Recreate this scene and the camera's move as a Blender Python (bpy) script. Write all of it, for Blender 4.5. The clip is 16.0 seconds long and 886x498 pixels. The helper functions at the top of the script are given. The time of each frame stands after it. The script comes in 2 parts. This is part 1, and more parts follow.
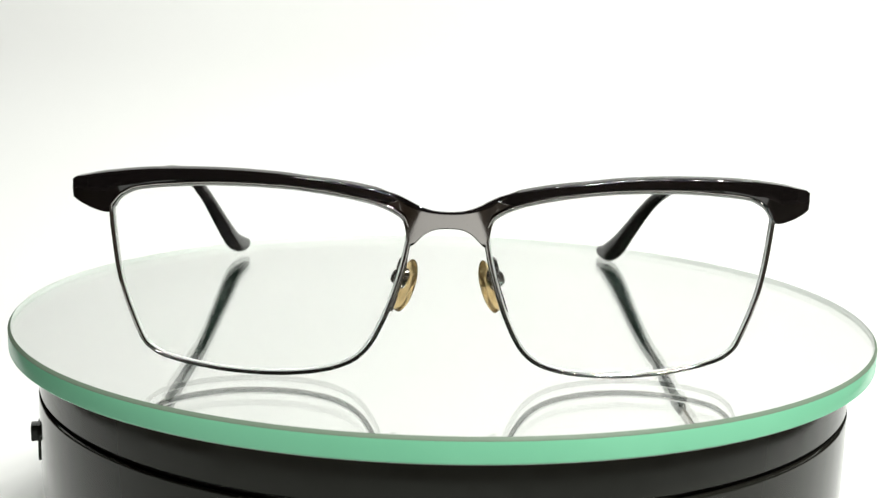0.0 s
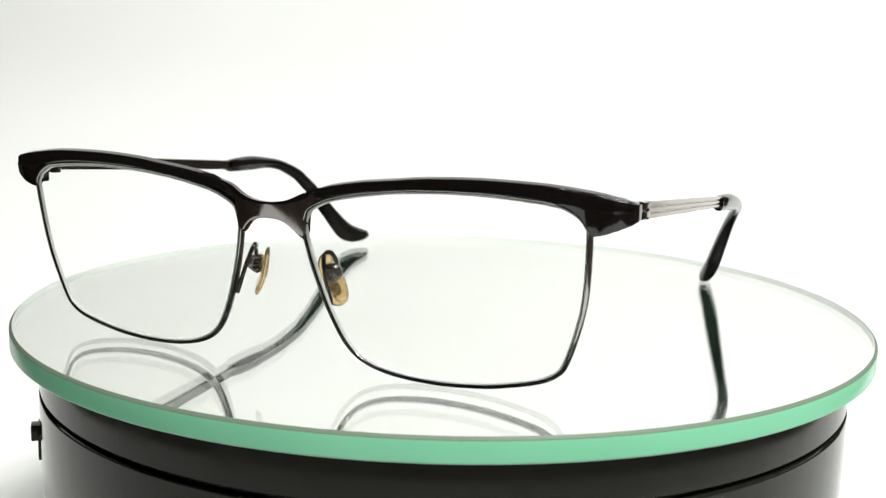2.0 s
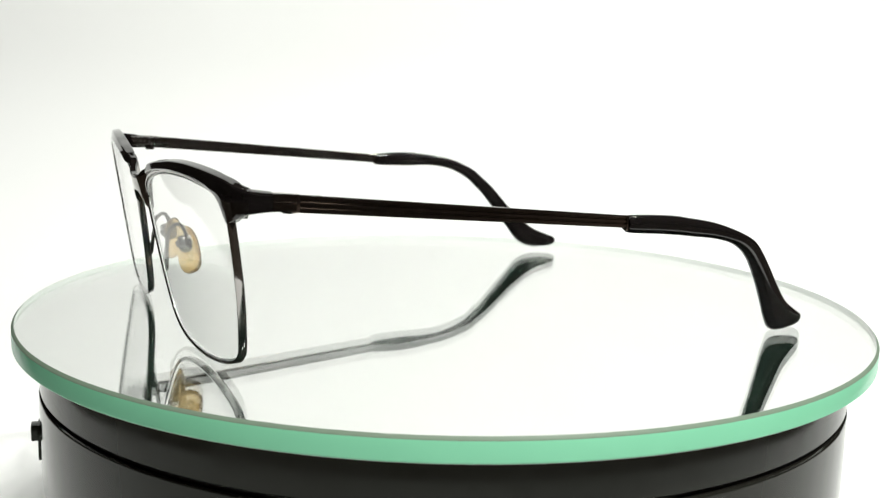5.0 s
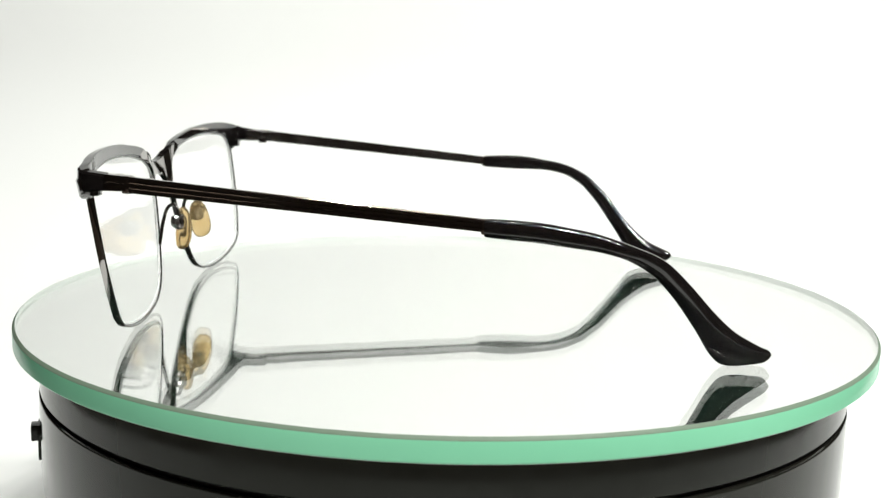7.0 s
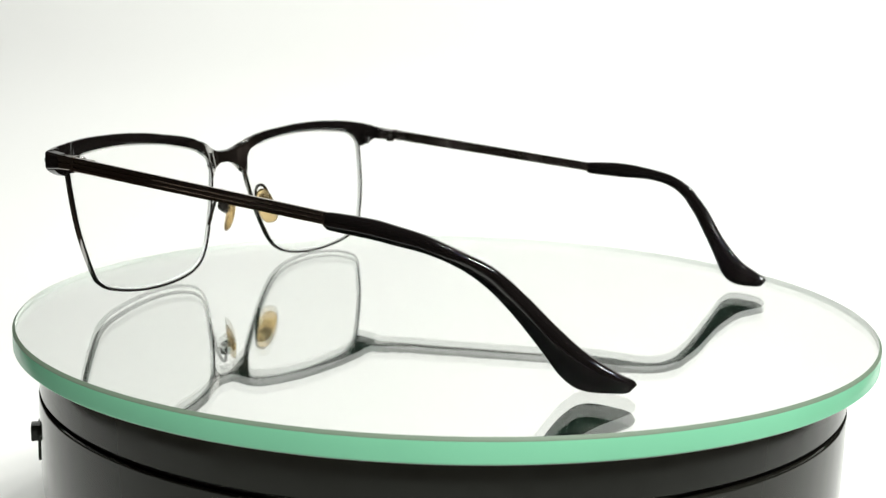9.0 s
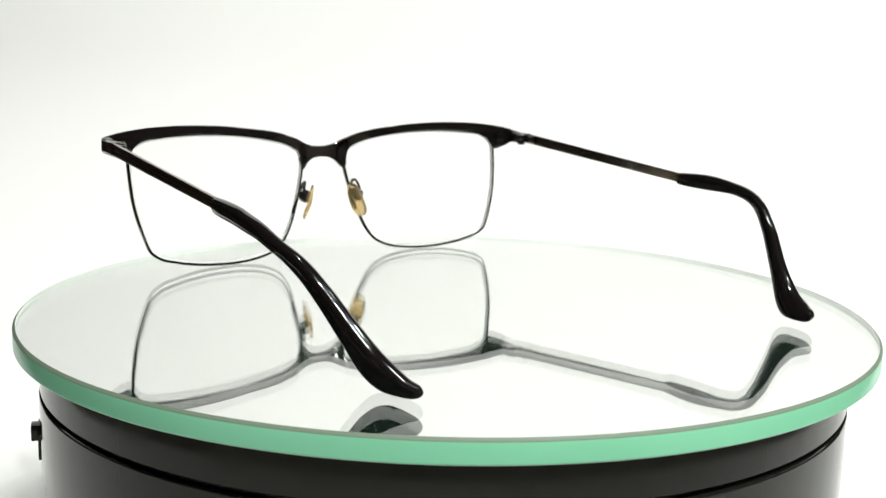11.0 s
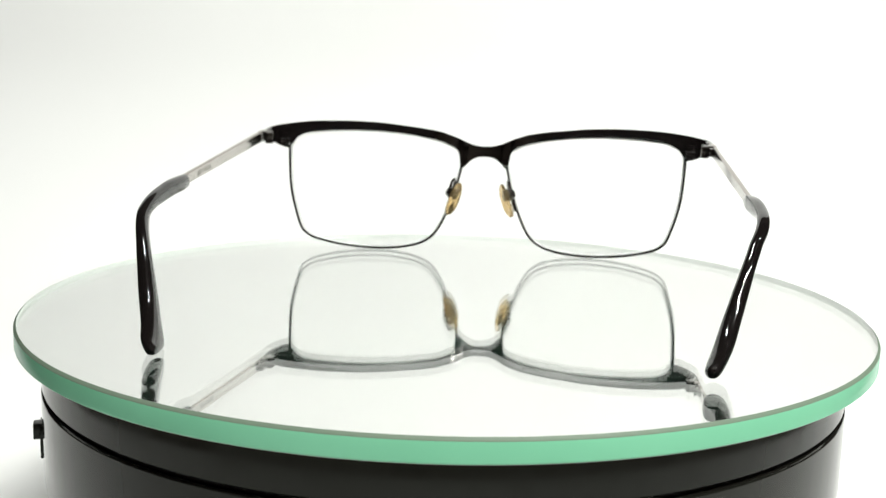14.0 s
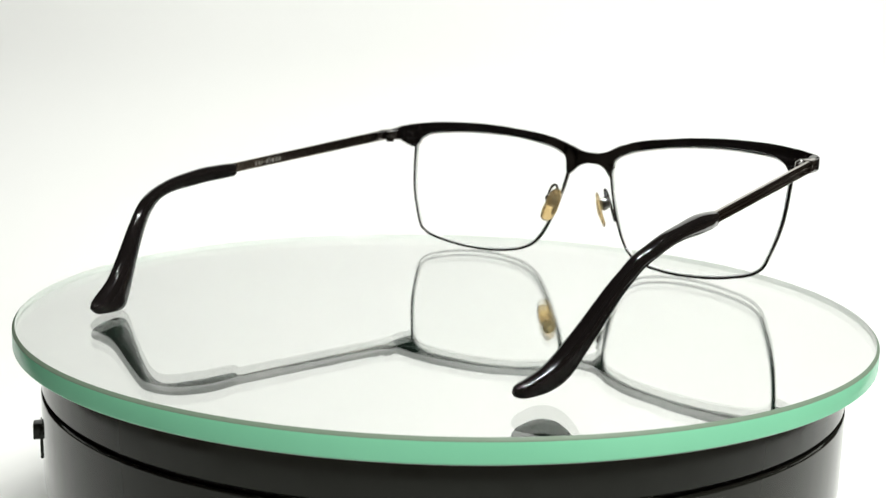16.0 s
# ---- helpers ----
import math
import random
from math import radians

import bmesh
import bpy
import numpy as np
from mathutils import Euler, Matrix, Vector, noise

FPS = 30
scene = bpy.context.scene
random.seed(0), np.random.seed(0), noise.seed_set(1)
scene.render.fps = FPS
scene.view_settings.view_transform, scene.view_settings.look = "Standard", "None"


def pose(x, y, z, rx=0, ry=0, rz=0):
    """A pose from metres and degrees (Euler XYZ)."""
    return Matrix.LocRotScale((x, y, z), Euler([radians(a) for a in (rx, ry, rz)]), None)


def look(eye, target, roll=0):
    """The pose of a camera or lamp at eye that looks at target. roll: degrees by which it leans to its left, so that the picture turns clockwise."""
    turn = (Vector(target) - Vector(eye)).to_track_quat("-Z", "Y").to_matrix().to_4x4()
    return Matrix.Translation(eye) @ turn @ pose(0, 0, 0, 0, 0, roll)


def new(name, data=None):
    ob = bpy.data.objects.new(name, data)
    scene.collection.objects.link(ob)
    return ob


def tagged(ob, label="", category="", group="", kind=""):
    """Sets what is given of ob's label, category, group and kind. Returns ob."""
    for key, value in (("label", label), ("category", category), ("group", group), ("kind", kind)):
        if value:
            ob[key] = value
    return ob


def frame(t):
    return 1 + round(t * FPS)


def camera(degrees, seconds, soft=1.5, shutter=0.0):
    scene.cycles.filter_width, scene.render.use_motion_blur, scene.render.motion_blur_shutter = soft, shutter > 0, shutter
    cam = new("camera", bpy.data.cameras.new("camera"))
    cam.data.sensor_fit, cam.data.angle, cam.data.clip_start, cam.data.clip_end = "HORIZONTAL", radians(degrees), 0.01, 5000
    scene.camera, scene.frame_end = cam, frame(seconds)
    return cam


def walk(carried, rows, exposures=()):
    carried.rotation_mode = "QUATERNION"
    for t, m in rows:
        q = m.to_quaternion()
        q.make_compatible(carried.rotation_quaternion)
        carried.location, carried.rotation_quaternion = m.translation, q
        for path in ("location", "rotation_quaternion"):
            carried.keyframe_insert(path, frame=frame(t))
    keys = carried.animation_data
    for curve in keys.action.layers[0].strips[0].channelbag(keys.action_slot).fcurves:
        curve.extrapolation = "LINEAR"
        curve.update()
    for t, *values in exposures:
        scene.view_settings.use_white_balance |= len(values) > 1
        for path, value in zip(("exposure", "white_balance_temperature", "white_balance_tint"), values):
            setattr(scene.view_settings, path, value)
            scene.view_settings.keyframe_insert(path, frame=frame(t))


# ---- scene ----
cam = camera(43.776, 16.0, soft=1.3)
EYE = Vector((0.0, -0.28867, 0.06394))
YAW, PITCH = radians(-0.187), radians(9.844)
cam.data.dof.use_dof, cam.data.dof.focus_distance = True, 0.241
cam.data.dof.aperture_fstop = cam.data.lens / 1.3
AIM = EYE + Vector((math.sin(YAW) * math.cos(PITCH), math.cos(YAW) * math.cos(PITCH), -math.sin(PITCH)))
STAND = look(EYE, AIM, 1.435)
SETTLED = look(EYE + (EYE - AIM) * 0.00125 + Vector((0, 0, 0.0004)), AIM + Vector((0, 0, -0.0017)), 1.435)
walk(cam, [(0.0, STAND), (11.6, STAND), (12.5, SETTLED), (16.0, SETTLED)], [(0.0, 0.08), (9.0, 0.07), (13.0, 0.06), (16.0, 0.02)])

# ---- light: white paper in a dark booth, with unseen ceiling lamps ----
MM = 0.001
world = bpy.data.worlds.new("booth_air")
world.use_nodes = True
world.node_tree.nodes["Background"].inputs["Color"].default_value = (0.9, 0.95, 1.0, 1)
world.node_tree.nodes["Background"].inputs["Strength"].default_value = 0.05
scene.world = world


def lamp(name, eye, target, sx, sy, watts, colour=(1, 1, 1)):
    data = bpy.data.lights.new(name, "AREA")
    data.shape, data.size, data.size_y, data.energy, data.color = "ELLIPSE", sx, sy, watts, colour
    ob = new(name, data)
    ob.matrix_world = look(eye, target)
    return ob


# Unseen spots: glints imply a few, the rest are added to light the paper.
for x, y, w in ((0.24, -0.62, 4.6), (0.34, -0.62, 4.6), (0.44, -0.62, 4.6), (0.54, -0.62, 4.6), (0.66, -0.55, 4.4), (0.76, -0.55, 4.4), (-0.03, -0.10, 1.9), (0.07, -0.10, 1.9), (0.72, 0.05, 2.2)):
    lamp("ceiling_spot", (x, y, 1.17), (x * 0.88, y + 0.42, 0), 0.045, 0.045, w, (0.988, 1.0, 0.95))


# ---- materials ----
def material(name, colour, rough=0.4, metal=0.0, **more):
    m = bpy.data.materials.new(name)
    m.use_nodes = True
    b = m.node_tree.nodes["Principled BSDF"]
    b.inputs["Base Color"].default_value = (*colour, 1)
    b.inputs["Roughness"].default_value = rough
    b.inputs["Metallic"].default_value = metal
    for key, value in more.items():
        b.inputs[key.replace("_", " ")].default_value = value
    return m


def grain(m, scale, low, high, socket="Roughness", bump=0.0, stretch=(1, 1, 1), detail=6.0):
    """Noise in object space, in metres, into roughness and relief."""
    t = m.node_tree
    b = t.nodes["Principled BSDF"]
    co, mp = t.nodes.new("ShaderNodeTexCoord"), t.nodes.new("ShaderNodeMapping")
    mp.inputs["Scale"].default_value = stretch
    n, r = t.nodes.new("ShaderNodeTexNoise"), t.nodes.new("ShaderNodeMapRange")
    n.inputs["Scale"].default_value, n.inputs["Detail"].default_value = scale, detail
    r.inputs["From Min"].default_value, r.inputs["From Max"].default_value = 0.3, 0.7
    r.inputs["To Min"].default_value, r.inputs["To Max"].default_value = low, high
    t.links.new(co.outputs["Object"], mp.inputs["Vector"])
    t.links.new(mp.outputs["Vector"], n.inputs["Vector"])
    t.links.new(n.outputs["Fac"], r.inputs["Value"])
    t.links.new(r.outputs["Result"], b.inputs[socket])
    if bump:
        k = t.nodes.new("ShaderNodeBump")
        k.inputs["Strength"].default_value, k.inputs["Distance"].default_value = bump, 0.0002
        t.links.new(n.outputs["Fac"], k.inputs["Height"])
        t.links.new(k.outputs["Normal"], b.inputs["Normal"])
    return m


def tint(m, scale, a, b2, stretch=(1, 1, 1)):
    """Noise between two colours into the base colour."""
    t = m.node_tree
    co, mp = t.nodes.new("ShaderNodeTexCoord"), t.nodes.new("ShaderNodeMapping")
    mp.inputs["Scale"].default_value = stretch
    n, r = t.nodes.new("ShaderNodeTexNoise"), t.nodes.new("ShaderNodeValToRGB")
    n.inputs["Scale"].default_value, n.inputs["Detail"].default_value = scale, 5
    r.color_ramp.elements[0].position, r.color_ramp.elements[1].position = 0.35, 0.65
    r.color_ramp.elements[0].color, r.color_ramp.elements[1].color = (*a, 1), (*b2, 1)
    t.links.new(co.outputs["Object"], mp.inputs["Vector"])
    t.links.new(mp.outputs["Vector"], n.inputs["Vector"])
    t.links.new(n.outputs["Fac"], r.inputs["Fac"])
    t.links.new(r.outputs["Color"], t.nodes["Principled BSDF"].inputs["Base Color"])
    return m


PAPER = grain(material("white_paper", (0.86, 0.865, 0.86), 0.9), 400, 0.85, 0.95, bump=0.05)
tint(PAPER, 3, (0.85, 0.855, 0.85), (0.87, 0.875, 0.868))
WALL = grain(material("dark_wall_paint", (0.031, 0.023, 0.018), 0.9), 60, 0.8, 0.95, bump=0.1)
TABLE = grain(material("dark_table_wood", (0.035, 0.024, 0.017), 0.4), 40, 0.35, 0.6, stretch=(0.15, 1, 1), bump=0.1)
tint(TABLE, 30, (0.022, 0.015, 0.010), (0.045, 0.032, 0.022), (0.1, 1, 1))
LACQUER = grain(material("black_lacquer", (0.0058, 0.0047, 0.0046), 0.04, Specular_IOR_Level=0.62), 500, 0.03, 0.07)
GUNMETAL = grain(material("polished_gunmetal", (0.36, 0.345, 0.335), 0.06, 1.0), 900, 0.03, 0.08)
# Second gunmetal tone, which paints the reflection on the bridge's front.
FRONTMETAL = grain(material("bridge_front_gunmetal", (0.27, 0.255, 0.247), 0.05, 1.0), 300, 0.03, 0.07)
BRUSHED = grain(material("brushed_gunmetal", (0.42, 0.395, 0.37), 0.12, 1.0), 1500, 0.07, 0.15, stretch=(1, 0.04, 1))
# Outer-arm metal, darkened and warmed to stand in for the brown room it mirrors.
DARKMETAL = grain(material("dark_brown_metal", (0.31, 0.265, 0.235), 0.1, 1.0), 1500, 0.07, 0.13, stretch=(1, 0.04, 1))
ACETATE = grain(material("brown_black_acetate", (0.0064, 0.0053, 0.0052), 0.07, Specular_IOR_Level=0.5), 350, 0.045, 0.10)
STEEL = grain(material("bright_steel", (0.55, 0.54, 0.52), 0.15, 1.0), 1200, 0.1, 0.22)
AMBER = material("amber_silicone", (0.69, 0.48, 0.21), 0.05, Transmission_Weight=0.9, IOR=1.42)
tint(AMBER, 160, (0.64, 0.45, 0.20), (0.78, 0.61, 0.34))
LENSRIM = grain(material("frosted_lens_edge", (0.85, 0.87, 0.86), 0.4, Transmission_Weight=0.55, IOR=1.4), 600, 0.3, 0.5)
LENS = material("clear_lens", (0.979, 0.984, 0.978), 0.0, Transmission_Weight=1.0, IOR=1.16)
GLASS = material("float_glass", (0.997, 0.999, 0.996), 0.0, Transmission_Weight=1.0, IOR=1.52)
SILVER = grain(material("mirror_backing", (0.995, 0.998, 0.992), 0.0, 1.0), 8, 0.0, 0.012)
# Weak green diffuse paints the light scattered inside the thick glass.
green_scatter, mixer = SILVER.node_tree.nodes.new("ShaderNodeBsdfDiffuse"), SILVER.node_tree.nodes.new("ShaderNodeMixShader")
green_scatter.inputs["Color"].default_value = (0.20, 0.46, 0.33, 1)
mixer.inputs["Fac"].default_value = 0.016
SILVER.node_tree.links.new(SILVER.node_tree.nodes["Principled BSDF"].outputs[0], mixer.inputs[1])
SILVER.node_tree.links.new(green_scatter.outputs[0], mixer.inputs[2])
SILVER.node_tree.links.new(mixer.outputs[0], SILVER.node_tree.nodes["Material Output"].inputs["Surface"])
EDGE = material("green_glass_edge", (0.21, 0.60, 0.365), 0.24)
tint(EDGE, 12, (0.205, 0.575, 0.36), (0.25, 0.65, 0.42))
# Opaque grey side wall; its tone stands in for light through the far rim.
INNER_RIM = grain(material("opaque_glass_rim", (0.33, 0.37, 0.34), 0.6), 500, 0.5, 0.7)
ARRIS = grain(material("ground_glass_arris", (0.17, 0.23, 0.17), 0.5, Specular_IOR_Level=0.25), 500, 0.45, 0.6, bump=0.1)
DRUM = grain(material("black_gloss_plastic", (0.015, 0.0145, 0.012), 0.07, Specular_IOR_Level=0.17, Specular_Tint=(0.95, 1.0, 0.92, 1)), 140, 0.05, 0.13, stretch=(1, 1, 0.4))
RUBBER = grain(material("black_rubber", (0.008, 0.008, 0.008), 0.7), 400, 0.6, 0.8, bump=0.1)
INK = material("faint_print", (0.13, 0.12, 0.11), 0.4)


# ---- builders ----
def part(name, bm, mat, parent=None, label="", smooth=40.0):
    """Links a bmesh as one mesh object under a thing or a part. Materials: one or a list."""
    bmesh.ops.recalc_face_normals(bm, faces=bm.faces[:])
    me = bpy.data.meshes.new(name)
    for e in bm.edges:
        e.smooth = not (len(e.link_faces) == 2 and e.calc_face_angle(0) > radians(smooth))
    for f in bm.faces:
        f.smooth = True
    bm.to_mesh(me)
    bm.free()
    for m in mat if isinstance(mat, (list, tuple)) else [mat]:
        me.materials.append(m)
    ob = new(name, me)
    ob.parent = parent
    if label:
        ob["label"] = label
    return ob


def loft(rings, closed=False, caps=True, bm=None):
    """A skin over rings of points, all of one length, in millimetres."""
    bm = bm or bmesh.new()
    vs = [[bm.verts.new(Vector(p) * MM) for p in ring] for ring in rings]
    n = len(vs[0])
    pairs = list(zip(vs, vs[1:])) + ([(vs[-1], vs[0])] if closed else [])
    for a, b in pairs:
        for i in range(n):
            bm.faces.new((a[i], a[(i + 1) % n], b[(i + 1) % n], b[i]))
    if caps and not closed:
        bm.faces.new(vs[0])
        bm.faces.new(vs[-1][::-1])
    return bm


def spline(points, steps, closed=False):
    """Catmull-Rom through points of any dimension."""
    p = [Vector(a) for a in points]
    n, out = len(p), []
    for i in range(n if closed else n - 1):
        if closed:
            a, b, c, d = (p[(i + k) % n] for k in (-1, 0, 1, 2))
        else:
            b, c = p[i], p[i + 1]
            a = p[i - 1] if i else b * 2 - c
            d = p[i + 2] if i + 2 < n else c * 2 - b
        for k in range(steps):
            t = k / steps
            out.append(0.5 * (2 * b + (c - a) * t + (2 * a - 5 * b + 4 * c - d) * t * t + (3 * b - a - 3 * c + d) * t ** 3))
    if not closed:
        out.append(p[-1])
    return out


def blend(x, table):
    """Smooth interpolation in a short table of (x, value)."""
    if x <= table[0][0]:
        return table[0][1]
    for i in range(len(table) - 1):
        (a, va), (b, vb) = table[i], table[i + 1]
        if x <= b:
            p, q = table[max(i - 1, 0)], table[min(i + 2, len(table) - 1)]
            h, t = b - a, (x - a) / (b - a)
            ma, mb = (vb - p[1]) / (b - p[0]) * h, (q[1] - va) / (q[0] - a) * h
            return (2 * t ** 3 - 3 * t * t + 1) * va + (t ** 3 - 2 * t * t + t) * ma + (3 * t * t - 2 * t ** 3) * vb + (t ** 3 - t * t) * mb
    return table[-1][1]


def lathe(profile, steps, mats=None, centre=(0, 0), caps=True):
    """A body of revolution about z. profile: closed loop of (radius, z); mats: material of each span."""
    bm = bmesh.new()
    rings = []
    for k in range(steps):
        a = 2 * math.pi * k / steps
        rings.append([bm.verts.new(((centre[0] + r * math.cos(a)) * MM, (centre[1] + r * math.sin(a)) * MM, z * MM)) for r, z in profile])
    n = len(profile)
    for k in range(steps):
        a, b = rings[k], rings[(k + 1) % steps]
        for i in range(n - 1):
            f = bm.faces.new((a[i], b[i], b[i + 1], a[i + 1]))
            f.material_index = mats[i] if mats else 0
        if not caps:
            f = bm.faces.new((a[n - 1], b[n - 1], b[0], a[0]))
            f.material_index = mats[-1]
    for i in (0, n - 1) if caps else ():
        f = bm.faces.new([r[i] for r in rings])
        f.material_index = (mats[0] if i == 0 else mats[-1]) if mats else 0
    return bm


def rod(points, radius, sides=10):
    """A round wire along points, in millimetres; radius may vary point by point."""
    p = [Vector(a) for a in points]
    rings = []
    for i, c in enumerate(p):
        d = (p[min(i + 1, len(p) - 1)] - p[max(i - 1, 0)]).normalized()
        u = d.orthogonal().normalized() if not rings else (u - d * u.dot(d)).normalized()
        v = d.cross(u)
        r = radius[i] if isinstance(radius, (list, tuple)) else radius
        rings.append([c + (u * math.cos(2 * math.pi * k / sides) + v * math.sin(2 * math.pi * k / sides)) * r for k in range(sides)])
    return loft(rings)


def block(x, y, z, sx, sy, sz, bevel=0.0, turn=0.0):
    """A bevelled block centred at x, y, z, in millimetres."""
    bm = bmesh.new()
    bmesh.ops.create_cube(bm, size=1, matrix=pose(x * MM, y * MM, z * MM, 0, 0, turn) @ Matrix.Diagonal((sx * MM, sy * MM, sz * MM, 1)))
    if bevel:
        bmesh.ops.bevel(bm, geom=bm.edges[:], offset=bevel * MM, segments=2, affect="EDGES", profile=0.6)
    return bm


# ---- the booth ----
FLOOR = -80.0


def booth():
    # half width, depth and height of each row, from the rounded front edge to the top
    rows = [(277 * math.cos(a), -277 * math.sin(a), FLOOR) for a in [radians(89.5 - 4 * k) for k in range(23)]]
    rows += [(280, 60, FLOOR), (310, 130, FLOOR), (380, 220, FLOOR), (420, 290, FLOOR)]
    rows += [(420, 300 + 150 * math.sin(a), FLOOR + 150 - 150 * math.cos(a)) for a in [radians(5 * k) for k in range(19)]]
    rows += [(420, 450, 420)]
    bm = bmesh.new()
    skins = [[[bm.verts.new((x * w * MM, (y + d) * MM, (z - d) * MM)) for x in (-1, 1)] for w, y, z in rows] for d in (0.0, 1.2)]
    for k in range(len(rows) - 1):
        for sk in skins:
            bm.faces.new((sk[k][0], sk[k][1], sk[k + 1][1], sk[k + 1][0]))
    tagged(part("backdrop", bm, PAPER), "seamless white paper sweep under and behind the turntable", "backdrop", kind="structure")
    tagged(part("table", block(0, 150, FLOOR - 22, 2500, 1300, 40, 2), TABLE), "dark brown wooden table under the paper", "table", kind="structure")
    # Unseen floor, walls and ceiling, added dark for what the glasses mirror.
    tagged(part("floor", block(0, -250, -800, 2640, 2240, 50), WALL), "plain dark floor, unseen, added under the photo booth", "floor", kind="structure")
    for name, x, y, z, sx, sy, sz, m in (
        ("wall_west", -1290, -250, 210, 60, 2200, 1980, WALL), ("wall_east", 1290, -250, 210, 60, 2200, 1980, WALL),
        ("wall_south", 0, -1340, 210, 2640, 60, 1980, WALL), ("wall_north", 0, 840, 210, 2640, 60, 1980, WALL),
    ):
        tagged(part(name, block(x, y, z, sx, sy, sz), m), "plain dark painted wall, unseen, added round the photo booth", "wall", kind="structure")
    tagged(part("ceiling", block(0, -250, 1225, 2640, 2240, 50), WALL), "plain dark ceiling, unseen, added over the photo booth", "ceiling", kind="structure")


booth()


# ---- the turntable ----
def turntable():
    base = tagged(new("turntable_base"), "glossy black plastic turntable drum with a thin groove round it", "turntable")
    base.location = (0, 0, FLOOR * MM)
    z = -FLOOR
    low = [(0.5, z - 80), (90, z - 80), (94, z - 78), (97, z - 68), (99.4, z - 57), (101.4, z - 49), (102.3, z - 43), (102.75, z - 39), (102.9, z - 36),
           (102.9, z - 17.3), (102.8, z - 17.0), (102.4, z - 16.8), (0.5, z - 16.8)]
    part("drum", lathe(low, 192), DRUM, base, smooth=14)
    part("groove", lathe([(0.5, z - 16.8), (101.6, z - 16.8), (101.6, z - 15.9), (0.5, z - 15.9)], 192), RUBBER, base, "dark recessed groove")
    ring = [(0.5, z - 15.9), (102.2, z - 15.9), (102.7, z - 15.5), (102.7, z - 6.9), (102.3, z - 6.4), (101.5, z - 6.3), (0.5, z - 6.3)]
    part("upper_ring", lathe(ring, 192), DRUM, base, smooth=14)
    a = radians(197.6)
    c, s = math.cos(a), math.sin(a)
    part("switch_plate", block(103.1 * c, 103.1 * s, z - 30.6, 0.9, 5.6, 8.8, 0.2, 17.6), DRUM, base, "thin black switch plate")
    part("switch_knob", block(104.2 * c, 104.2 * s, z - 28.4, 1.9, 4.0, 3.9, 0.35, 17.6), DRUM, base, "small black switch knob")
    return base


turntable()


def mirror_disc():
    disc = tagged(new("mirror_disc"), "round mirrored glass plate with a green ground edge", "glass plate")
    part("platter", lathe([(0.5, -6.2), (100.4, -6.2), (100.9, -6.0), (100.9, -5.35), (0.5, -5.35)], 160), RUBBER, disc, "dull black platter under the glass")
    R, T, OFF = 108.8, 5.15, (-0.52, 0.35)
    body = [(0.4, 0.0), (R - 0.65, 0.0), (R - 0.35, -0.45), (R - 0.35, -T + 0.3), (R - 0.6, -T), (0.4, -T)]
    plate = part("glass_plate", lathe(body, 256, [0, 1, 1, 1, 0], OFF), [GLASS, INNER_RIM], disc, "clear float glass plate", 12)
    plate.visible_shadow = False
    backing = [(0.4, -T + 0.03), (R - 0.7, -T + 0.03), (R - 0.7, -T - 0.08), (0.4, -T - 0.08)]
    part("mirror_backing", lathe(backing, 256, None, OFF), SILVER, disc, "silvered underside of the glass", 12)
    band = [(R - 0.3, -0.42), (R - 0.6, 0.0), (R - 0.05, -0.55), (R, -0.7), (R, -T + 0.5), (R - 0.3, -T + 0.2)]
    ring = lathe(band, 256, [0, 0, 0, 1, 1], OFF, caps=False)
    part("ground_edge", ring, [ARRIS, EDGE], disc, "green ground glass edge")
    return disc


disc = mirror_disc()

# ---- the eyeglasses ----
CX = -3.8


def mid(u):
    """The middle of the front: it sits a little aside of the middle of the side arms, less so at the corners."""
    return CX + 0.15 * min(max((72 - abs(u)) / 12, 0), 1)


def face(u, z, s=1):
    """Depth of the spectacle front at u across and z up, in millimetres; one lens stands a little flatter than the other."""
    return -77.9 + (0.00112 if s > 0 else 0.00096) * u * u - 0.15 * (z - 28)


RIM = spline([(7.9, 29.5), (8.3, 32.2), (9.8, 34.1), (15.8, 36.5), (29, 38.6), (44, 39.15), (57.5, 38.2), (61.6, 37), (64, 35), (64.6, 32.3),
              (63.6, 19.5), (60.5, 8.6), (58.2, 5.3), (54, 3.4), (45, 1.6), (35.4, 0.98), (27, 1.5), (20.5, 3.1), (16.2, 6.2), (12.8, 12.3), (9.6, 21.5)], 6, True)


def offset_loop(loop, d):
    """The loop moved outwards by d."""
    out, n = [], len(loop)
    for i, p in enumerate(loop):
        t = (loop[(i + 1) % n] - loop[i - 1]).normalized()
        out.append(p + Vector((-t.y, t.x)) * d)
    return out


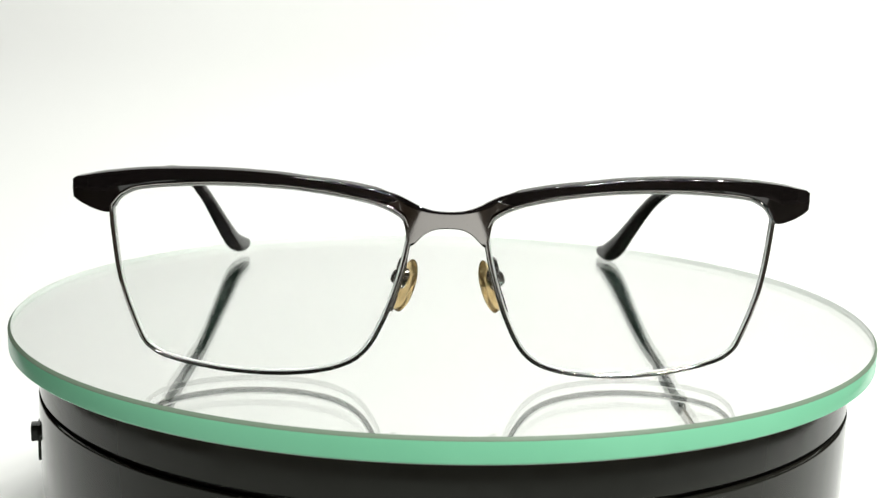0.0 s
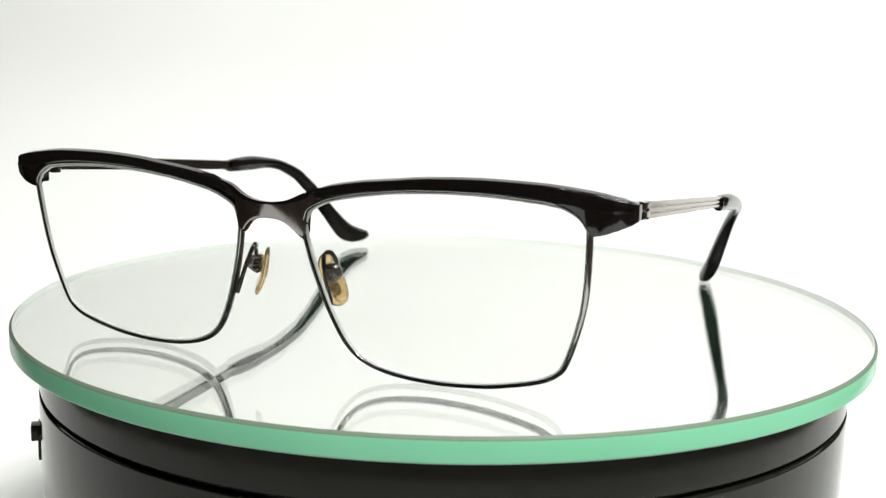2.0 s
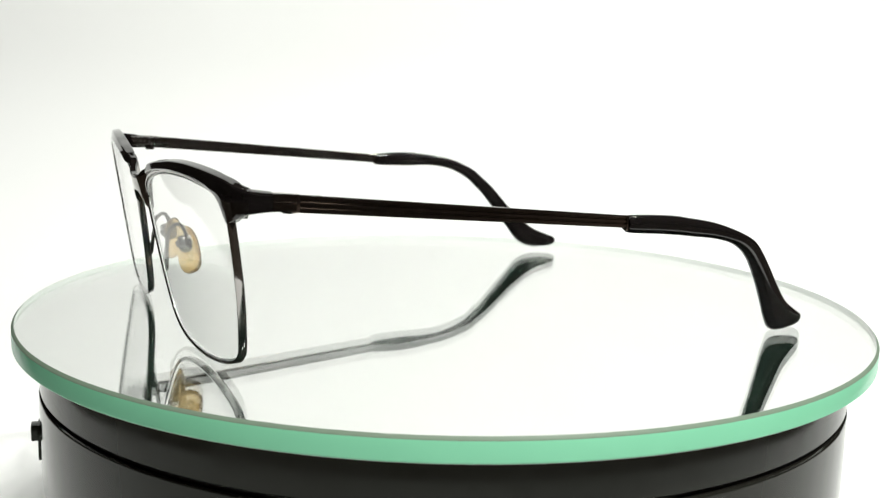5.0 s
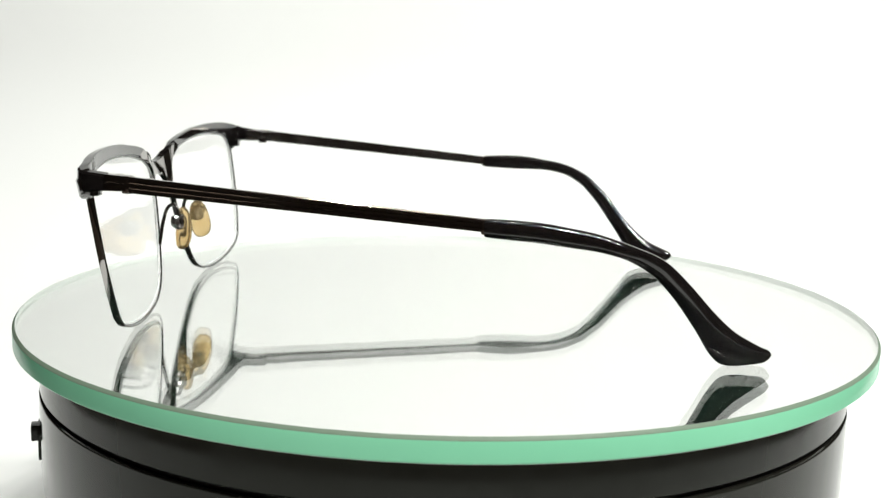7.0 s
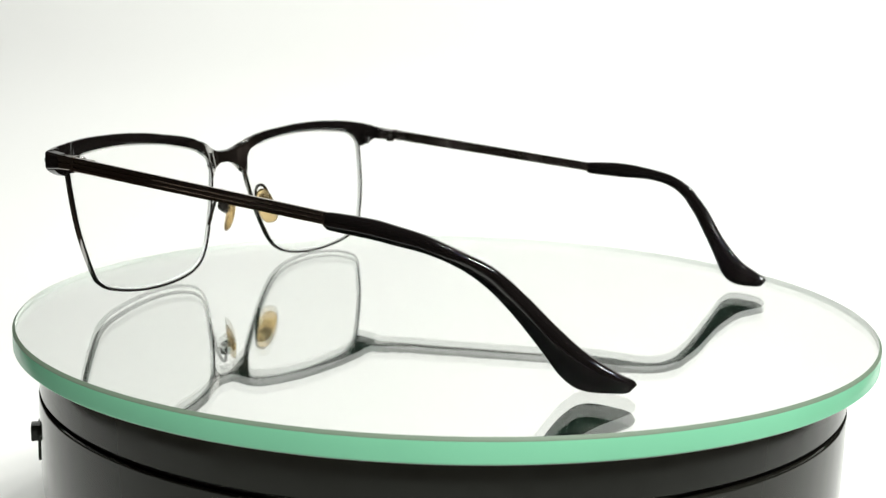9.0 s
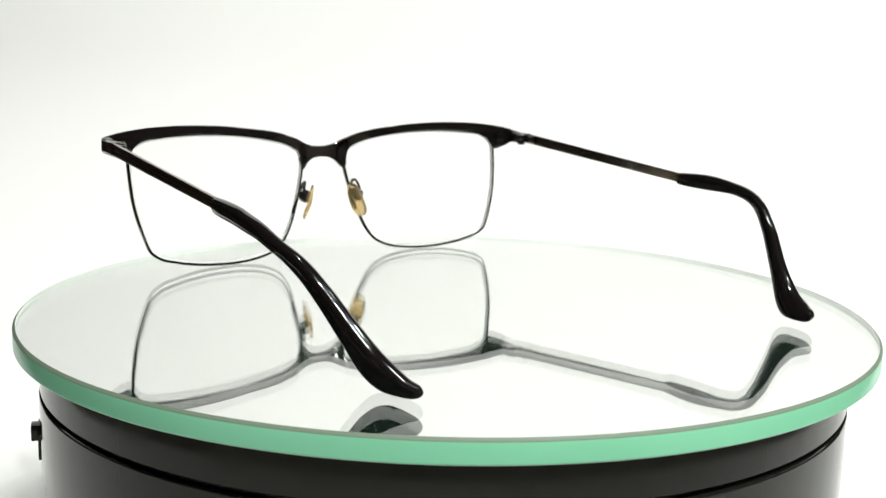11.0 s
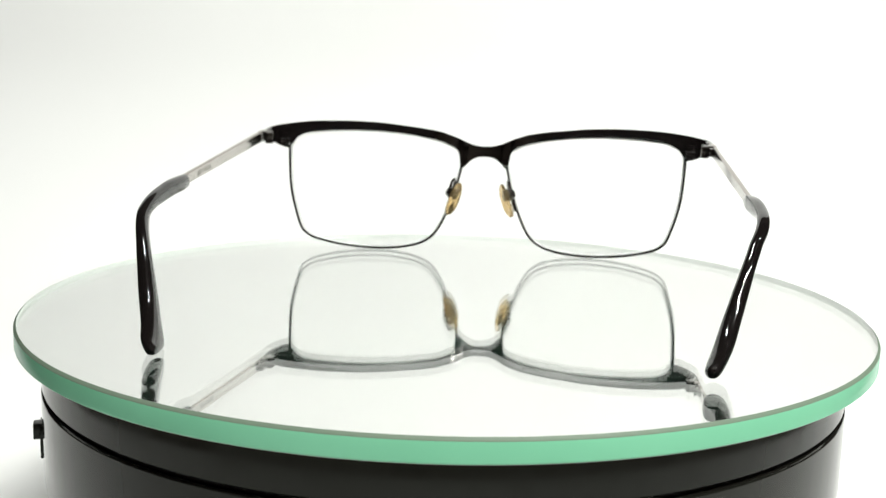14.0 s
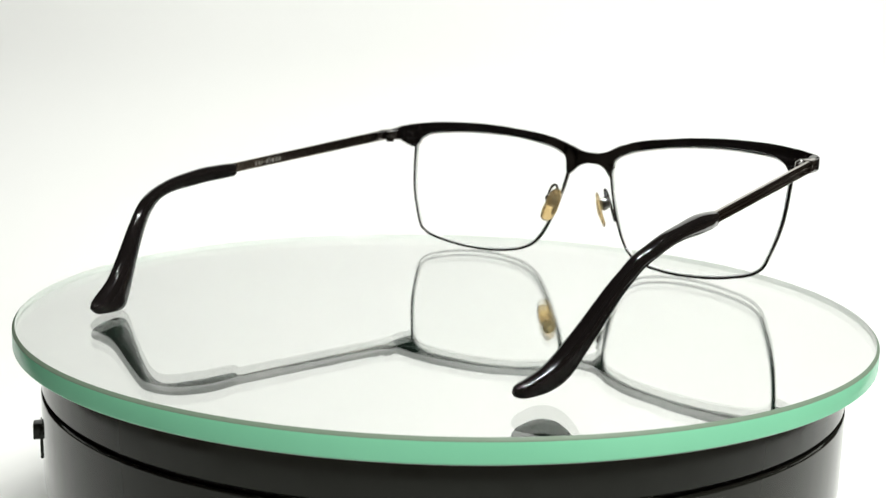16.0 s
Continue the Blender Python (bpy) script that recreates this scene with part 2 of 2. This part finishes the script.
def rim(s, parent):
    sec = [(0.46 + 0.46 * math.copysign(abs(math.cos(a)) ** 0.8, math.cos(a)), 0.55 + 0.86 * math.copysign(abs(math.sin(a)) ** 0.8, math.sin(a)))
           for a in (2 * math.pi * k / 14 for k in range(14))]
    n, rings = len(RIM), []
    for i, p in enumerate(RIM):
        t = (RIM[(i + 1) % n] - RIM[i - 1]).normalized()
        lean = 0.13 * noise.noise((p.x * 0.28, p.y * 0.28, 5.0 * s)) + 0.07 * noise.noise((p.x * 0.9, p.y * 0.9, 9.0 * s))
        c, w = math.cos(lean), math.sin(lean)
        ring = []
        for o, y in sec:
            o, y = 0.46 + (o - 0.46) * c - (y - 0.55) * w, 0.55 + (o - 0.46) * w + (y - 0.55) * c
            q = p + Vector((-t.y, t.x)) * o
            ring.append((mid(q.x) + s * q.x, face(q.x, q.y, s) + y, q.y))
        rings.append(ring)
    bm = loft(rings, closed=True)
    for i, f in enumerate(bm.faces):
        f.material_index = 1 if 2 <= i % 14 <= 4 else 0
    return part("rim", bm, [GUNMETAL, LACQUER], parent, "thin wire rim, polished gunmetal with a black inner side", 50)


def lens(s, parent):
    edge = offset_loop(RIM, 0.25)
    core = sum(edge, Vector((0, 0))) / len(edge)
    bm = bmesh.new()
    N = 10
    sides = []
    for dy in (0.0, 1.1):
        rows = []
        for k in range(1, N + 1):
            q = [core.lerp(p, k / N) for p in edge]
            rows.append([bm.verts.new(Vector((mid(p.x) + s * p.x, face(p.x, p.y, s) + dy, p.y)) * MM) for p in q])
        hub = bm.verts.new(Vector((mid(core.x) + s * core.x, face(core.x, core.y, s) + dy, core.y)) * MM)
        n = len(edge)
        for i in range(n):
            j = (i + 1) % n
            bm.faces.new((hub, rows[0][i], rows[0][j]))
            for a, b in zip(rows, rows[1:]):
                bm.faces.new((a[i], b[i], b[j], a[j]))
        sides.append(rows[-1])
    for i in range(n):
        j = (i + 1) % n
        bm.faces.new((sides[0][i], sides[1][i], sides[1][j], sides[0][j]))
    ob = part("lens", bm, LENS, parent, "clear thin spectacle lens", 30)
    ob.visible_shadow = False
    sec = [(offset_loop(RIM, o), y) for o, y in ((0.08, 0.1), (-0.22, 0.02), (-0.3, 0.3), (-0.3, 0.9), (-0.2, 1.13), (0.08, 1.1))]
    rings = [[(mid(q[i].x) + s * q[i].x, face(q[i].x, q[i].y, s) + y, q[i].y) for q, y in sec] for i in range(len(RIM))]
    part("lens_edge", loft(rings, closed=True), LENSRIM, parent, "pale bevelled edge of the lens", 40)
    return ob


# brow: along the front, round the corner and back to the hinge: u, depth, top, bottom
def brow_rows():
    top = [(9.4, 37.75), (10.5, 38.15), (13.5, 39.0), (20, 40.2), (27.6, 41.05), (33, 41.65), (42, 42.1), (50, 42.1), (58.3, 41.75), (65.6, 40.9), (72.6, 39.7)]
    low = [(9.4, 37.4), (9.9, 36.8), (10.8, 36.35), (12.2, 36.35), (16, 37.25), (22, 38.25), (29, 39.05), (36, 39.5), (44, 39.6), (52, 39.35), (57.5, 38.7), (61.2, 37.6),
           (63.6, 35.8), (65.2, 33.2), (66.6, 33.0), (69.5, 33.9), (72.6, 35.2)]
    rows = []
    for k in range(57):
        u = 9.4 + (69.5 - 9.4) * (k / 56) ** 1.15
        rows.append((u, face(u, 38) - 0.75, blend(u, top), blend(u, low)))
    for u, y, zt, zb in ((70.6, -74.15, 40.05, 34.3), (71.6, -73.7, 39.9, 34.75), (72.4, -73.1, 39.8, 35.05), (72.85, -72.4, 39.68, 35.2), (73.05, -71.4, 39.55, 35.35),
                         (73.07, -70.2, 39.42, 35.45), (73.03, -69.0, 39.25, 35.55), (73.0, -67.6, 39.1, 35.6)):
        rows.append((u, y, zt, zb))
    return rows


def brow(s, parent):
    rows = brow_rows()
    rings = []
    for i, (u, y, zt, zb) in enumerate(rows):
        a, b = rows[max(i - 1, 0)], rows[min(i + 1, len(rows) - 1)]
        t = Vector((b[0] - a[0], b[1] - a[1])).normalized()
        nx, ny = -t.y, t.x          # inwards, away from the front
        h = zt - zb
        start = max(0.0, 1 - (u - 9.4) / 4.6)
        deep = 2.45 - 1.1 * start
        zt, h = zt - 0.12 - 0.33 * start, h - 0.12
        zt, h = zt - 0.12 * start, h - 0.45 * start if h > 0.9 else h
        k = min(max((u - 60) / 5, 0), 1)
        r = min(0.75, 0.3 * h)
        arc = [radians(6 + 9 * j) for j in range(10)]
        pts = [(0.5, 0.0), (0.05 + 0.32 * k, 0.08), (-0.1 - 0.1 * k, 0.16 + 0.38 * k), (0.08 + 0.05 * k, 0.42 + 0.2 * k)]
        pts += [(0.2 + r * (1 - math.cos(a)), 1 - r / h * (1 - math.sin(a))) for a in arc]
        pts += [(deep - 0.9, 1.0 + 0.18 / h), (deep - 0.3, 1.0 + 0.26 / h), (deep, 1.0 + 0.14 / h), (deep, 0.06), (deep - 0.25, 0.0)]
        ring = []
        sunk = 0.9 * start
        flat = min(max((y + 74.2) / 2.2, 0), 1) if u > 70.5 else 0.0
        for j, (d, g) in enumerate(pts):
            d = d + sunk if d < 1 else d
            d = d + (0.05 - d) * flat if 1 <= j <= 6 else d
            z = zt - h + g * h
            ring.append((mid(u) + s * (u + nx * d), y + ny * d - 0.1 * (zb + 0.3 * h - 38), z))
        rings.append(ring)
    return part("brow_bar", loft(rings), LACQUER, parent, "glossy black enamelled brow bar", 13)


def bridge(parent):
    """A saddle between the rims, with a leg down each inner rim: upper and lower edge, point for point."""
    half = [((0, 34.9), (0, 31.5)), ((2.5, 35.05), (2.4, 31.3)), ((4.5, 35.5), (4.2, 30.5)), ((6, 36.1), (5.5, 29.4)), ((7.3, 36.75), (6.6, 28.2)),
            ((8.3, 37.2), (7.4, 27.8)), ((9.0, 37.5), (7.95, 28.7)), ((9.7, 37.8), (8.2, 31.2)), ((10.5, 38.1), (8.9, 33.2)), ((11.8, 38.45), (10.6, 34.9)), ((13.5, 38.85), (13.2, 35.95)), ((17, 39.5), (17, 36.9))]
    rows = [((-a, b), (-c, d)) for (a, b), (c, d) in half[:0:-1]] + half
    ups, lows = spline([r[0] for r in rows], 5), spline([r[1] for r in rows], 5)
    rings = []
    for p, q in zip(ups, lows):
        ring = []
        for d, g in ((0.25, 0.0), (0.04, 0.03), (0.0, 0.07), (0.0, 0.12), (0.0, 0.86), (0.0, 0.91), (0.06, 0.955), (0.3, 1.0), (0.4, 1.0), (1.5, 1.0), (1.8, 0.94), (1.8, 0.06), (1.55, 0.0)):
            m = q.lerp(p, g)
            ring.append((mid(m.x) + m.x, face(m.x, m.y) - 0.6 - 0.75 * max(0.0, 1 - (m.x / 8.5) ** 2) - 0.085 * (m.y - 33) * max(0.0, 1 - abs(m.x) / 14) + d + 0.06 * max(abs(m.x) - 9.0, 0) + 0.045 * min(max(abs(m.x) - 4.8, 0), 4) ** 2 * min(max((17 - abs(m.x)) / 5, 0), 1), m.y))
        rings.append(ring)
    bm = loft(rings)
    # Front, back and black top differ to paint what each one mirrors.
    for i, f in enumerate(bm.faces):
        f.material_index = 2 if 4 <= i % 13 <= 9 else 1 if i % 13 in (10, 11) else 0
    return part("bridge", bm, [FRONTMETAL, GUNMETAL, LACQUER], parent, "polished gunmetal saddle bridge", 35)


def temple(s, parent):
    """The flat metal side arm with two grooves along its outer face."""
    rings, plate = [], []
    for k in range(25):
        y = -63.6 + (11.5 + 63.6) * k / 24
        zt = 38.75 - 0.0905 * (y + 63.6)
        zb = 35.4 - 0.081 * (y + 63.6)
        h = zt - zb
        ring = []
        for x, g in ((0.55, 0.0), (0.75, 0.06), (0.75, 0.27), (0.48, 0.32), (0.48, 0.37), (0.75, 0.42), (0.75, 0.60), (0.48, 0.65), (0.48, 0.70), (0.75, 0.75), (0.75, 0.94), (0.55, 1.0),
                     (-0.3, 1.0), (-0.45, 0.93), (-0.45, 0.07), (-0.3, 0.0)):
            ring.append((CX + s * (72.3 + x), y, zb + g * h))
        rings.append(ring)
    for k in range(4):
        y = -67.55 + 4.3 * k / 3
        zt, zb = 39.05 - 0.07 * (y + 67.55), 35.65
        side = []
        for x, g in ((-1.6, 0.0), (0.65, 0.0), (0.88, 0.05), (0.88, 0.44), (0.62, 0.48), (0.62, 0.54), (0.88, 0.58), (0.88, 0.95), (0.65, 1.0), (-1.6, 1.0)):
            side.append((CX + s * (72.3 + x - (0.08 if k == 0 and x > 0 else 0.0)), y, zb + g * (zt - zb)))
        plate.append(side)
    part("end_plate", loft(plate), DARKMETAL, parent, "grooved gunmetal corner plate", 25)
    bm = loft(rings)
    # Outer faces take the darkened metal, inner faces the lighter one.
    for f in bm.faces:
        f.material_index = 1 if abs(f.calc_center_median().x / MM - CX) < 71.9 else 0
    arm = part("temple", bm, [DARKMETAL, BRUSHED], parent, "slim gunmetal side arm with two lengthwise grooves", 25)
    part("hinge_collar", block(CX + s * 72.55, -63.3, 37.05, 1.2, 1.4, 3.5, 0.2), DARKMETAL, arm)
    part("tip_collar", block(CX + s * 72.4, 9.3, 30.45, 1.7, 0.9, 2.9, 0.2), DARKMETAL, arm)
    if s > 0:
        top = [(10.0, 31.6), (10.3, 32.2), (20, 31.8), (26, 30.95), (33, 29.6), (41, 26.9), (46.8, 24.1), (52.2, 19.2), (58.3, 12.7), (63.5, 8.0), (69.2, 4.6), (71.7, 3.4), (72.5, 2.4)]
        low = [(10.0, 28.9), (10.3, 28.35), (20, 27.6), (26, 26.9), (33, 26.0), (38.8, 24.3), (44.0, 21.1), (49.0, 16.0), (54.3, 8.9), (58.5, 2.7), (62.2, 0.1), (69.0, 0.25), (71.2, 0.75), (72.4, 1.7)]
    else:
        top = [(10.0, 31.9), (10.3, 32.4), (20, 32.7), (29, 31.7), (36.6, 30.2), (43.0, 27.3), (46.4, 24.4), (49.9, 20.9), (55.9, 13.4), (61.9, 7.9), (66.8, 5.5), (69.5, 4.4), (70.3, 3.4)]
        low = [(10.0, 29.2), (10.3, 28.7), (20, 28.3), (29.3, 28.2), (36.2, 26.9), (41.3, 24.1), (44.2, 21.2), (47.1, 17.8), (52.9, 9.5), (56.9, 3.6), (60.8, 1.4), (66.8, 1.3), (69.0, 1.8), (70.2, 2.7)]
    if s > 0:
        inset = [(10, 72.35), (22, 72.55), (32, 72.5), (38.7, 72.0), (44, 70.4), (48.5, 68.4), (52, 66.7), (57, 64.15), (64, 60.7), (72, 58.3)]
    else:
        inset = [(10, 72.35), (22, 72.55), (32, 72.2), (38.7, 71.0), (44, 68.8), (48.5, 66.7), (52, 64.9), (57, 62.4), (64, 59.5), (72, 57.5)]
    wide = [(10, 1.25), (14, 1.55), (34, 1.5), (46, 1.55), (52, 1.85), (58, 2.15), (65, 2.1), (69.5, 1.75), (71.5, 1.1), (72.4, 0.5)] if s > 0 else [(10, 1.25), (14, 1.55), (34, 1.5), (46, 1.55), (52, 1.85), (58, 2.15), (63, 2.1), (67.5, 1.75), (69.3, 1.1), (70.2, 0.5)]
    rings = []
    for a, b in zip(spline(top, 9), spline(low, 9)):
        m = (a + b) / 2
        hw, hx, h = blend(m.x, wide), blend(m.x, inset), (a - b) / 2
        ring = []
        for k in range(40):
            c, q = math.cos(2 * math.pi * (k + 0.5) / 40), math.sin(2 * math.pi * (k + 0.5) / 40)
            c = math.copysign(abs(c) ** 0.8, c)
            q2 = math.copysign(abs(q) ** 0.8, q)
            ring.append((CX + s * (hx + hw * c), m.x + h.x * q2, m.y + h.y * q2))
        rings.append(ring)
    part("temple_tip", loft(rings), ACETATE, arm, "glossy brown-black curved end piece", 60)
    if s > 0:
        y = -10.4
        for w, h in ((0.95, 1.3), (0.95, 1.3), (1.4, 1.15), (0.45, 1.3), (0.95, 1.3), (0.7, 0.25), (0.45, 1.3), (0.95, 1.3), (0.95, 1.3)):
            z = blend(y, [(-20, 33.1), (11.5, 30.6)])
            part("print_mark", block(CX + 71.83, y + w / 2, z, 0.06, w * 0.75, h), INK, arm)
            y += w + 0.45
    return arm


def hinge(s, parent):
    """The barrel hinge behind the corner, and the little screwed block that closes the rim."""
    x = CX + s * 70.3
    leaf = part("hinge", block(x - s * 0.1, -66.9, 37.15, 2.9, 4.6, 3.3, 0.3), GUNMETAL, parent, "small gunmetal three-barrel hinge")
    for k in range(3):
        z = 34.9 + k * 1.2
        part("knuckle", rod([(x - s * 0.5, -63.7, z), (x - s * 0.5, -63.7, z + 0.08), (x - s * 0.5, -63.7, z + 1.04), (x - s * 0.5, -63.7, z + 1.12)], [1.2, 1.35, 1.35, 1.2], 18), STEEL if k == 1 else GUNMETAL, leaf)
    part("screw", lathe([(0.25, 38.4), (0.95, 38.4), (1.0, 38.45), (0.9, 38.6), (0.25, 38.65)], 16, centre=(x - s * 0.5, -63.7)), STEEL, leaf)
    part("hinge_leaf", block(x + s * 0.8, -60.6, 37.0, 1.0, 5.4, 2.6, 0.25), GUNMETAL, leaf)
    u = 66.3
    y = face(u, 36) + 2.6
    lock = part("rim_lock", block(mid(u) + s * u, y, 36.0, 3.0, 1.7, 4.4, 0.35), LACQUER, parent, "small black block that closes the rim")
    part("split", block(mid(u) + s * (u - 0.2), y + 0.45, 36.1, 3.1, 1.0, 0.18), RUBBER, lock)
    part("lock_screw", rod([(mid(u) + s * (u + 0.2), y + 0.3, 38.1), (mid(u) + s * (u + 0.2), y + 0.3, 38.35)], 0.6, 12), STEEL, lock)
    return leaf


def nose_pad(s, parent):
    """A wire arm that rises from the rim, loops over and down into a screwed box, which holds the pad."""
    o = mid(0) + 0.55
    foot = face(11.4, 15) + 1.3
    path = spline([(11.5, foot, 14.2), (10.8, foot + 0.2, 16.4), (9.8, foot + 0.5, 19.6), (8.9, foot + 1.1, 22.6), (8.7, foot + 2.2, 24.2), (9.1, foot + 3.6, 24.3), (9.7, foot + 4.5, 22.9), (10.0, foot + 4.8, 21.2)], 6)
    wire = [0.52 if k < 8 else 0.48 for k in range(len(path))]
    arm = part("pad_arm", rod([(o + s * p.x, p.y, p.z) for p in path], wire, 12), GUNMETAL, parent, "bent gunmetal wire arm", 60)
    n = Vector((-0.80, 0.50, -0.24)).normalized()
    long = Vector((-0.36, -0.10, 1.0))
    long = (long - n * long.dot(n)).normalized()
    wide = n.cross(long)
    c = Vector((8.3, -68.9, 18.2))
    rings = []
    for d, f in ((-0.62, 0.55), (-0.56, 0.85), (-0.3, 0.97), (0.05, 1.0), (0.35, 0.93), (0.56, 0.75), (0.68, 0.4)):
        ring = []
        for k in range(32):
            a = 2 * math.pi * k / 32
            sn, cs = math.sin(a), math.cos(a)
            l = math.copysign(abs(sn) ** 0.8, sn) * 5.7
            w = math.copysign(abs(cs) ** 0.8, cs) * (2.75 - 0.35 * sn)
            q = c + n * (d - 0.014 * l * l) + (long * l + wide * w) * f
            ring.append((o + s * q.x, q.y, q.z))
        rings.append(ring)
    part("nose_pad", loft(rings), AMBER, arm, "translucent amber nose pad", 60)
    b = c + long * 1.5 - n * 2.1
    rings = []
    for d, f in ((-1.9, 0.4), (-1.65, 0.6), (-0.5, 0.85), (0.7, 1.0), (0.95, 0.86), (1.75, 0.62)):
        ring = []
        for k in range(20):
            a = 2 * math.pi * k / 20
            l, w = (math.copysign(abs(g) ** 0.6, g) for g in (math.sin(a), math.cos(a)))
            q = b + n * d + (long * l * 2.2 + wide * w * 1.6) * f
            ring.append((o + s * q.x, q.y, q.z))
        rings.append(ring)
    part("pad_box", loft(rings), STEEL, arm, "bright metal box that holds the pad", 40)
    for side in (-1, 1):
        ends = [b + wide * side * d for d in (1.4, 1.75, 1.87)]
        part("pad_screw", rod([(o + s * p.x, p.y, p.z) for p in ends], [0.8, 0.8, 0.6], 12), GUNMETAL, arm)


def eyeglasses():
    g = tagged(new("eyeglasses"), "gunmetal eyeglasses with black brow bar, clear lenses and amber nose pads", "eyeglasses")
    bridge(g)
    for s in (1, -1):
        r = rim(s, g)
        lens(s, r)
        brow(s, g)
        temple(s, g)
        hinge(s, g)
        nose_pad(s, g)
    return g


glasses = eyeglasses()


# ---- movement: the plate and the glasses turn together ----
def motions():
    for thing in (disc, glasses):
        walk(thing, [(k / 2, pose(0, 0, 0, 0, 0, 2.85 - 13.5 * k / 2)) for k in range(33)])


motions()
